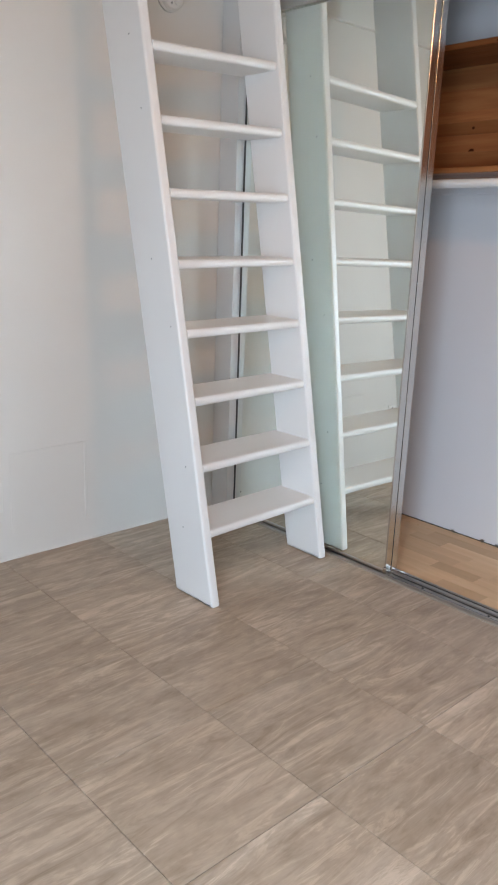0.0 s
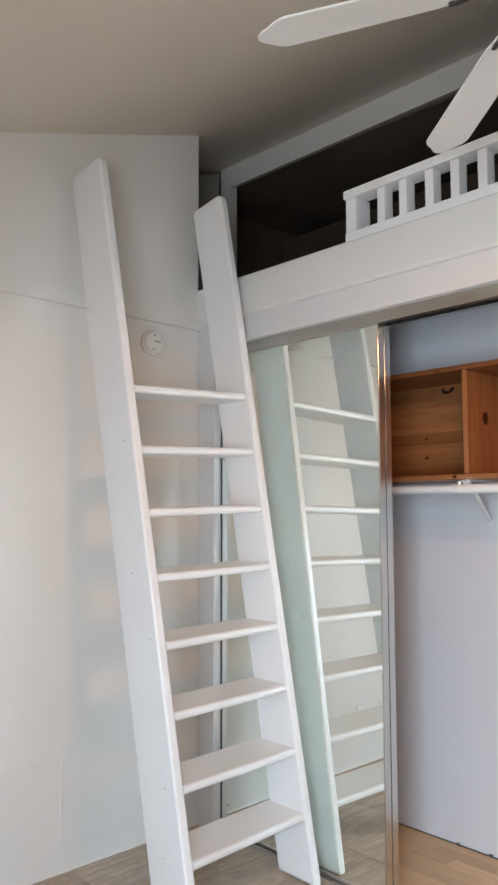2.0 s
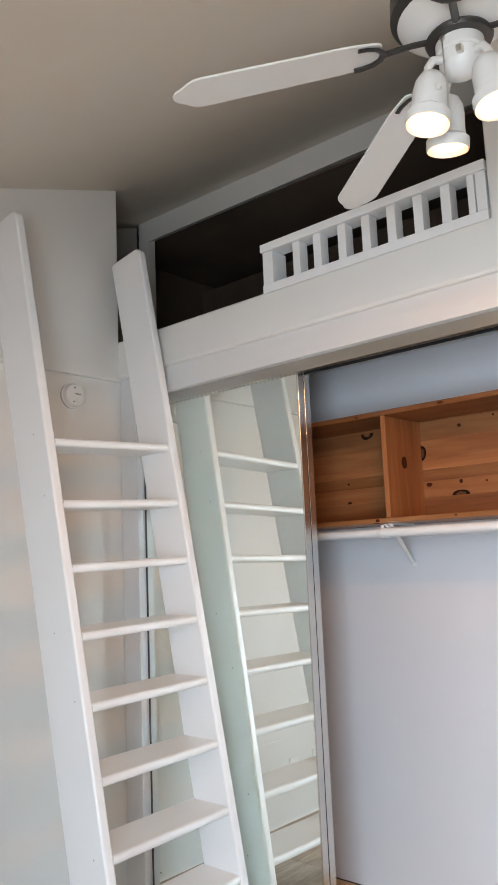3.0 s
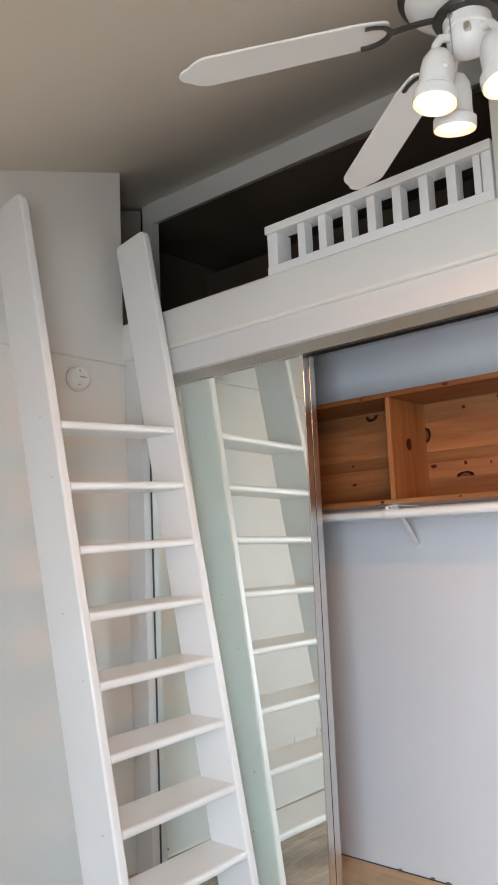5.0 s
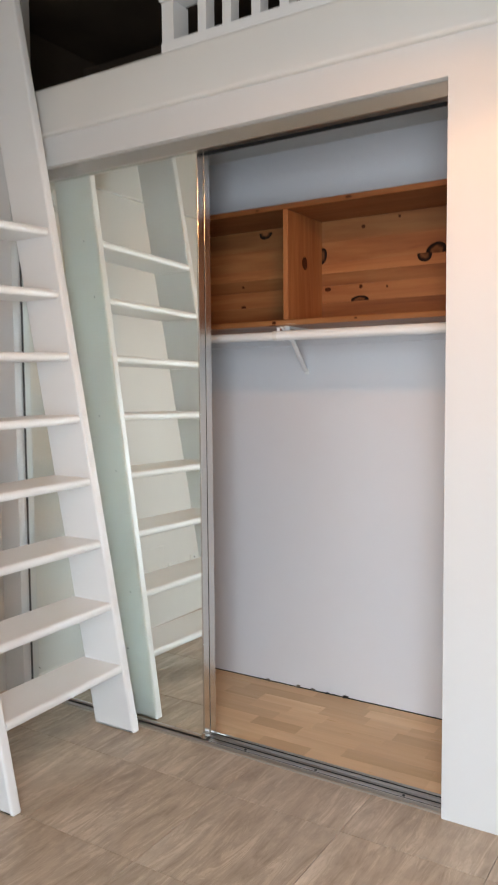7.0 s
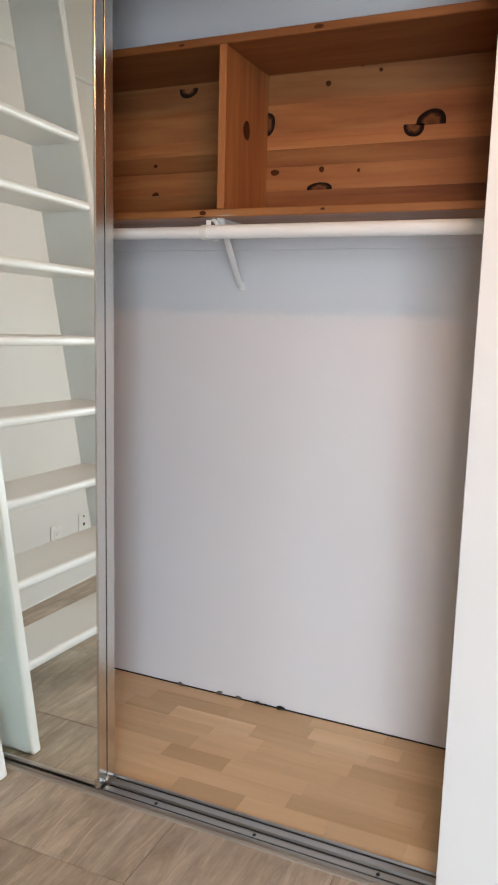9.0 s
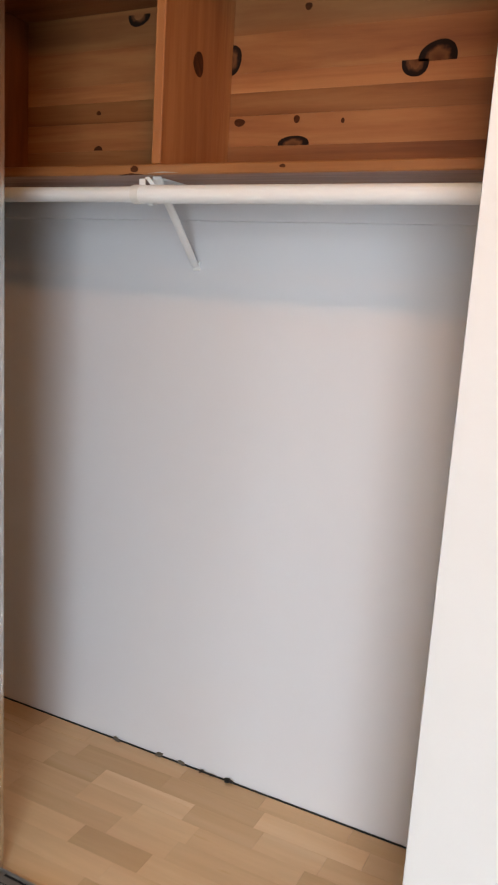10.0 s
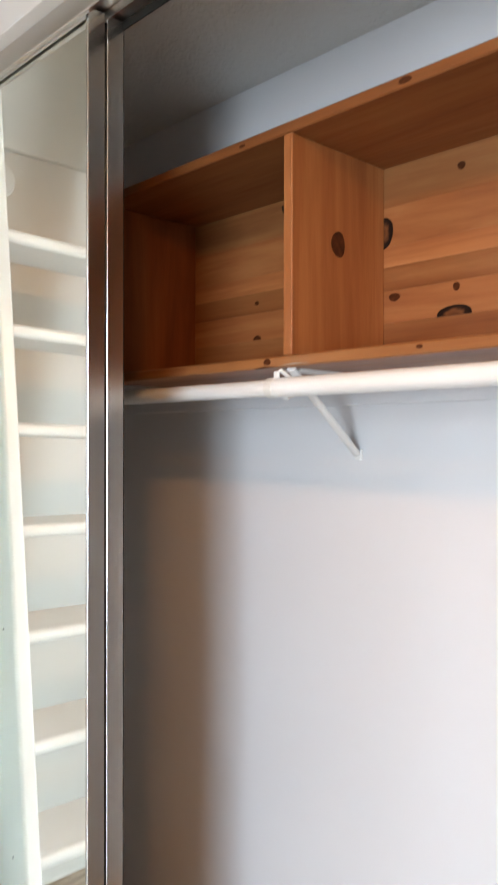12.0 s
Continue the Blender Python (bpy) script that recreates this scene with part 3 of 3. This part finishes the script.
for k in (0, 1, 3):
    a = radians((233, 338, 0, 143)[k])
    out = Vector((math.cos(a), math.sin(a), 0))
    lean = Matrix.Translation(HUB + out * 0.098 + Vector((0, 0, 2.318))) @ Matrix.Rotation(a, 4, "Z") @ Matrix.Rotation(radians(-9), 4, "Y")
    shade = part("lamp_shade", lathe([(0.040, 0.05), (0.041, 0.018), (0.0475, 0.002), (0.050, 0.0), (0.0515, 0.004), (0.0515, 0.026), (0.043, 0.034), (0.041, 0.05), (0.040, 0.085), (0.036, 0.108), (0.026, 0.126), (0.012, 0.134), (0.0, 0.135)], 32, None, lean), FAN_WHITE, None, "white spot lamp shade", True)
    under(shade, fan)
    bulb = part("bulb", lathe([(0.0, 0.003), (0.02, 0.004), (0.036, 0.008), (0.0412, 0.015)], 32, None, lean), BULB, shade, "glowing warm bulb", True)
    bulb.matrix_parent_inverse = Matrix.Identity(4)
    bulb.parent = shade
    under(part("lamp_arm", tube([HUB + out * 0.045 + Vector((0, 0, 2.488)), HUB + out * 0.072 + Vector((0, 0, 2.482)), HUB + out * 0.085 + Vector((0, 0, 2.462)), HUB + out * 0.088 + Vector((0, 0, 2.446))], 0.010, 12), FAN_WHITE, None, "", True), fan)
    under(part("lamp_knob", lathe([(0.0, 0.012), (0.006, 0.010), (0.008, 0.004), (0.005, 0.0)], 12, None, lean @ Matrix.Translation((0.0, 0.042, 0.07)) @ Matrix.Rotation(-math.pi / 2, 4, "X")), FAN_WHITE, None, "", True), fan)
sw = HUB + Vector((-0.016, -0.054, 2.528))
under(part("pull_switch", lathe([(0.0, 0.006), (0.006, 0.005), (0.008, 0.0)], 12, None, Matrix.Translation(sw) @ Matrix.Rotation(math.pi / 2, 4, "X")), SATIN, None, "small metal switch"), fan)
under(part("light_switch", box((sw.x + 0.030, sw.y - 0.004, 2.476), (sw.x + 0.044, sw.y + 0.012, 2.494), 0.002, 1), SATIN, None, "small square metal switch"), fan)
under(part("pull_chain", tube([sw + Vector((0, -0.006, 0)), sw + Vector((0.002, -0.008, -0.05)), sw + Vector((0.002, -0.007, -0.13))], 0.0016, 6), SATIN, None, "beaded pull chain"), fan)

fan.location, fan.scale = FAN_SET + FAN_SIZE * (fan.location - FAN_SET), (FAN_SIZE,) * 3

# ---- closet shelf unit ----
SX0, SX1, SY0, SY1, SZ0, SZ1 = -0.46, 0.93, 0.302, 0.592, 1.468, 1.900
shelf = thing("shelf_unit", ((SX0 + SX1) / 2, 0.45, SZ0), "open knotty pine shelf box with two compartments, fixed high", "shelf")
top_board = under(part("top_board", box((SX0, SY0, SZ1 - 0.020), (SX1, SY1, SZ1), 0.0025, 1), PINE_DARK), shelf)
bottom_board = under(part("bottom_board", box((SX0, SY0, SZ0), (SX1, SY1, SZ0 + 0.020), 0.0025, 1), PINE_DARK), shelf)
# left board takes the darker pine, which carries the door's shade
under(part("side_board", box((SX0, SY0 + 0.001, SZ0 + 0.0205), (SX0 + 0.021, SY1 - 0.018, SZ1 - 0.0205), 0.002, 1), PINE_SHADED), shelf)
under(part("side_board", box((SX1 - 0.021, SY0 + 0.001, SZ0 + 0.0205), (SX1, SY1 - 0.018, SZ1 - 0.0205), 0.002, 1), PINE_UP), shelf)
divider = under(part("divider", box((0.125, SY0 + 0.001, SZ0 + 0.0205), (0.146, SY1 - 0.018, SZ1 - 0.0205), 0.002, 1), PINE_UP), shelf)
zs = [SZ0 + 0.0205, 1.570, 1.634, 1.682, 1.722, 1.800, SZ1 - 0.0205]
planks = []
for a, b in zip(zs, zs[1:]):
    for x0, x1 in ((SX0 + 0.001, SX1 - 0.001),):
        planks.append(under(part("back_plank", box((x0, SY1 - 0.0175, a + 0.0001), (x1, SY1, b - 0.0001)), PINE_DARK if 1.63 < a < 1.65 else PINE), shelf))


def knot(x, z, w, h, a0=0, a1=360, hole=0.0, plane="y", at=SY1 - 0.0180, board=None):
    """A dark knot let into the pine, whole or cut off by a board's edge."""
    bm = bmesh.new()
    steps = 28
    outer, inner = [], []
    for i in range(steps + 1):
        t = radians(a0 + (a1 - a0) * i / steps)
        wob = 1 + 0.05 * math.sin(3 * t + x * 40)
        p = (w * wob * math.cos(t), h * wob * math.sin(t))
        outer.append(p)
        inner.append((p[0] * hole, p[1] * hole))
    ring = outer[:-1] if a1 - a0 >= 360 and not hole else outer
    poly = ring + (inner[::-1] if hole else [])
    unit = [(p[0] / w, p[1] / h) for p in poly]
    prism(unit, plane, -0.0006, 0.0006, 0, 1, bm)
    ob = part("knot", bm, KNOT if w > 0.020 else SMALL_KNOT)
    ob.location = (x, at, z) if plane == "y" else (at, x, z)
    ob.scale = (w, 1, h) if plane == "y" else (1, w, h)
    holder = board if board else divider if plane == "x" else min(planks, key=lambda p: abs(sum(v.co.z for v in p.data.vertices) / len(p.data.vertices) - z))
    ob.parent = holder
    ob.matrix_parent_inverse = Matrix.Identity(4)
    return ob


for args in ((-0.108, 1.868, 0.030, 0.026, 180, 360, 0.45), (0.142, 1.752, 0.026, 0.031, -100, 100, 0.0), (0.602, 1.722, 0.038, 0.036, -5, 185, 0.0), (0.557, 1.7225, 0.027, 0.032, 178, 362, 0.0), (0.305, 1.570, 0.036, 0.020, 0, 180, 0.0), (0.319, 1.844, 0.008, 0.007), (0.412, 1.882, 0.005, 0.005), (0.462, 1.865, 0.005, 0.005), (0.171, 1.621, 0.013, 0.008), (0.309, 1.623, 0.007, 0.008), (0.414, 1.616, 0.004, 0.005), (-0.217, 1.658, 0.006, 0.005), (-0.216, 1.572, 0.013, 0.010, 0, 180, 0.0)):
    knot(*args)
for x, z, w, k, board in ((0.383, 1.890, 0.012, 0.005, top_board), (0.02, 1.888, 0.008, 0.003, top_board), (0.087, 1.479, 0.009, 0.006, bottom_board), (0.41, 1.480, 0.006, 0.003, bottom_board)):
    knot(x, z, w, k, 0, 360, 0.0, "y", SY0 - 0.0002, board)
knot(0.430, 1.704, 0.0195, 0.024, 0, 360, 0.0, "x", 0.1463)

# split lower edge of the bottom board above the bracket; the pale sliver paints the chip's highlight
for x0, x1, z0, z1, mat, name in ((0.050, 0.108, 1.4676, 1.4712, SMALL_KNOT, "edge_crack"), (0.118, 0.190, 1.4705, 1.4735, FILLER, "worn_edge")):
    bm = prism([(x0, z0), (x1, z0 + 0.0008), ((x0 + x1) / 2, z1)], "y", SY0 - 0.0006, SY0 + 0.004)
    ob = part(name, bm, mat, bottom_board)
    ob.matrix_parent_inverse = Matrix.Identity(4)

# ---- closet rod, bracket and cleat ----
rod = thing("closet_rod", (0, 0.318, 1.433), "white painted closet hanging rod in two telescoping lengths", "closet rod")
under(part("tube", tube([(-0.999, 0.318, 1.433), (0.094, 0.318, 1.433)], 0.0155, 20), GLOSS, None, "", True), rod)
under(part("sleeve", tube([(0.094, 0.318, 1.433), (0.949, 0.318, 1.433)], 0.0178, 20), GLOSS, None, "", True), rod)
under(part("collar", tube([(0.078, 0.318, 1.433), (0.096, 0.318, 1.433)], 0.0188, 20), WHITE_PLASTIC, None, "", True), rod)

bracket = thing("rod_bracket", (0.10, 0.45, 1.45), "white metal rod bracket with a diagonal brace to the wall", "bracket")
under(part("strap", box((0.090, 0.3145, 1.440), (0.104, 0.3185, 1.4630), 0.001, 1), GLOSS), bracket)
under(part("cradle", tube([(0.116, 0.306, 1.463), (0.116, 0.332, 1.450), (0.116, 0.3405, 1.433), (0.116, 0.334, 1.417), (0.116, 0.320, 1.4125)], 0.006, 10, None, 0.4), GLOSS, None, "", True), bracket)
under(part("brace", tube([(0.128, 0.322, 1.4660), (0.062, 0.596, 1.308)], 0.0095, 10, None, 0.6), GLOSS, None, "", True), bracket)
under(part("foot", box((0.057, 0.593, 1.296), (0.075, 0.5995, 1.320), 0.002, 1), GLOSS), bracket)
under(part("top_plate", box((0.090, 0.345, 1.4635), (0.132, 0.50, 1.4675)), GLOSS), bracket)

structure("wall_cleat", box((-0.999, 0.586, 1.411), (0.949, 0.5995, 1.4675), 0.002, 1), CLOSET, "white painted cleat under the shelf against the closet wall", "trim")

# chipped plaster along the foot of the closet wall
for x, w in ((-0.12, 0.014), (0.02, 0.016), (0.09, 0.016), (0.17, 0.036), (0.245, 0.05)):
    bm = bmesh.new()
    for k in range(7):
        c = Vector((x + random.uniform(-w, w) / 2, BACK - random.uniform(0.002, 0.010), random.uniform(0.005, 0.011)))
        r = random.uniform(0.002, 0.006)
        made = bmesh.ops.create_icosphere(bm, subdivisions=1, radius=r, matrix=Matrix.Translation(c) @ Matrix.Diagonal((1.6, 0.7, 0.7, 1)))["verts"]
        for v in made:
            v.co += Vector((random.uniform(-1, 1), random.uniform(-1, 1), random.uniform(-1, 1))) * r * 0.3
    tagged(part("plaster_crumbs", bm, DARK_GAP if w > 0.03 else GROUT), "broken plaster crumbs along the foot of the closet wall", "debris", "plaster crumbs", "stuff")

# ---- smoke detector ----
det = thing("smoke_detector", (WEST, -0.304, 2.074), "round white smoke detector on the side wall", "smoke detector")
D = Matrix.Translation((WEST, -0.304, 2.074)) @ Matrix.Rotation(math.pi / 2, 4, "Y")
under(part("base", lathe([(0.054, 0.003), (0.054, 0.010), (0.051, 0.012), (0.0, 0.012)], 40, None, D), WHITE_PLASTIC, None, "", True), det)
under(part("cover", lathe([(0.050, 0.012), (0.050, 0.026), (0.045, 0.034), (0.028, 0.037), (0.0, 0.038)], 40, None, D), WHITE_PLASTIC, None, "", True), det)
# grey disc behind the base draws the detector's shadow outline on the wall
under(part("mounting_plate", lathe([(0.0545, 0.0), (0.0545, 0.0028), (0.0, 0.0028)], 40, None, D), GREY_MARK, None, "dark ring painted as the shadow round the base"), det)
under(part("test_button", lathe([(0.013, 0.0375), (0.012, 0.0405), (0.0, 0.041)], 24, None, D @ Matrix.Translation((0.022, 0.012, 0))), WHITE_PLASTIC, None, "", True), det)
under(part("print_bar", box((WEST + 0.0381, -0.312, 2.075), (WEST + 0.0388, -0.280, 2.080)), GREY_MARK, None, "small grey printed line"), det)
under(part("emblem", lathe([(0.0, 0.0392), (0.006, 0.0392), (0.006, 0.037)], 3, None, D @ Matrix.Translation((-0.030, -0.008, 0))), GREY_MARK, None, "small grey printed mark"), det)
under(part("print_bar", box((WEST + 0.0372, -0.320, 2.040), (WEST + 0.0384, -0.312, 2.046)), GREY_MARK), det)

# ---- wall outlet ----
outlet = thing("wall_outlet", (WEST, -1.085, 0.255), "white double wall socket in a square plate", "outlet")
under(part("plate", box((WEST - 0.001, -1.121, 0.197), (WEST + 0.0055, -1.049, 0.313), 0.0025), WHITE_PLASTIC, None, "", True), outlet)
under(part("insert", box((WEST + 0.004, -1.102, 0.221), (WEST + 0.0075, -1.068, 0.289), 0.001, 1), WHITE_PLASTIC), outlet)
for z in (0.238, 0.272):
    for dy in (-0.0065, 0.0065):
        under(part("slot", box((WEST + 0.007, -1.085 + dy - 0.0011, z), (WEST + 0.0079, -1.085 + dy + 0.0011, z + 0.009)), BLACK), outlet)
    under(part("ground_hole", lathe([(0.0, 0.0079), (0.0024, 0.0079), (0.0024, 0.006)], 10, None, Matrix.Translation((WEST, -1.085, z - 0.006)) @ Matrix.Rotation(math.pi / 2, 4, "Y")), BLACK), outlet)
for z in (0.205, 0.305):
    under(part("plate_screw", lathe([(0.0, 0.0068), (0.003, 0.006)], 10, None, Matrix.Translation((WEST, -1.085, z)) @ Matrix.Rotation(math.pi / 2, 4, "Y")), SATIN), outlet)

# ---- blank cable plate ----
plate = thing("cable_plate", (WEST, -1.28, 0.263), "white wall plate with two open cable holes", "wall plate")
under(part("plate", box((WEST - 0.001, -1.314, 0.205), (WEST + 0.0055, -1.246, 0.322), 0.0025), WHITE_PLASTIC, None, "", True), plate)
for z, r in ((0.306, 0.005), (0.270, 0.0075)):
    under(part("cable_hole", lathe([(0.0, 0.0062), (r, 0.0062), (r, 0.005)], 14, None, Matrix.Translation((WEST, -1.28, z)) @ Matrix.Rotation(math.pi / 2, 4, "Y")), BLACK), plate)

# ---- loose cable end in the corner ----
cable = part("cable_end", tube([(WEST + 0.004, -0.10, 0.0025), (WEST + 0.010, -0.105, 0.018), (WEST + 0.016, -0.110, 0.035), (WEST + 0.012, -0.118, 0.048), (WEST + 0.020, -0.126, 0.040)], 0.0022, 8), BLACK, None, "", True)
tagged(cable, "short black cable end curling from the wall corner", "cable")

# ---- floors ----
floor = structure("floor", box((WEST - 0.1, SOUTH - 0.1, -0.06), (EAST + 0.1, -0.001, -0.004)), GROUT, "beige travertine-look floor tiles", "floor")
PITCH, GAP = 0.4065, 0.0018
tile_bm = box((-(PITCH - GAP) / 2, -(PITCH - GAP) / 2, -0.006), ((PITCH - GAP) / 2, (PITCH - GAP) / 2, 0.0), 0.0008, 1)
tile = part("tile", tile_bm, TILE, floor)
tile_mesh = tile.data
bpy.data.objects.remove(tile)
for i in range(-4, 8):
    for j in range(-6, 2):
        x, y = 0.205 + (i - 0.5) * PITCH, -0.655 + (j + 0.5) * PITCH
        if y - PITCH / 2 > -0.03 or x + PITCH / 2 < WEST + 0.02 or x - PITCH / 2 > EAST or y + PITCH / 2 < SOUTH:
            continue
        x0, x1 = max(x - (PITCH - GAP) / 2, WEST - 0.05), x + (PITCH - GAP) / 2
        if y + PITCH / 2 > -0.022:
            bm = box((-(PITCH - GAP) / 2, -(PITCH - GAP) / 2, -0.006), ((PITCH - GAP) / 2, -0.022 - y, 0.0), 0.0008, 1)
            ob = part("tile", bm, TILE, floor)
        else:
            ob = new("tile", tile_mesh)
            ob.parent = floor
        ob.location = (x, y, random.uniform(-0.0003, 0.0003))

closet_floor = structure("floor_closet", box((-1.0, 0.0, -0.05), (0.95, BACK, -0.001)), GROUT, "maple strip laminate closet floor", "floor")
ROW = 0.0655
for r in range(9):
    x = -1.0 - random.uniform(0.0, 0.25)
    y0 = 0.0755 + r * ROW - 0.06
    y1 = min(y0 + ROW, BACK - 0.004)
    y0 = max(y0, 0.0755)
    while x < 0.95 and y1 - y0 > 0.004:
        w = random.choice((0.16, 0.19, 0.23, 0.27, 0.31))
        a, b = max(x, -1.0), min(x + w, 0.95)
        if b - a > 0.01:
            bm = box((-(b - a) / 2 + 0.0002, -(y1 - y0) / 2 + 0.0002, -0.004), ((b - a) / 2 - 0.0002, (y1 - y0) / 2 - 0.0002, 0.003))
            ob = part("floor_strip", bm, LAMINATE, closet_floor)
            ob.location = ((a + b) / 2, (y0 + y1) / 2, 0)
        x += w
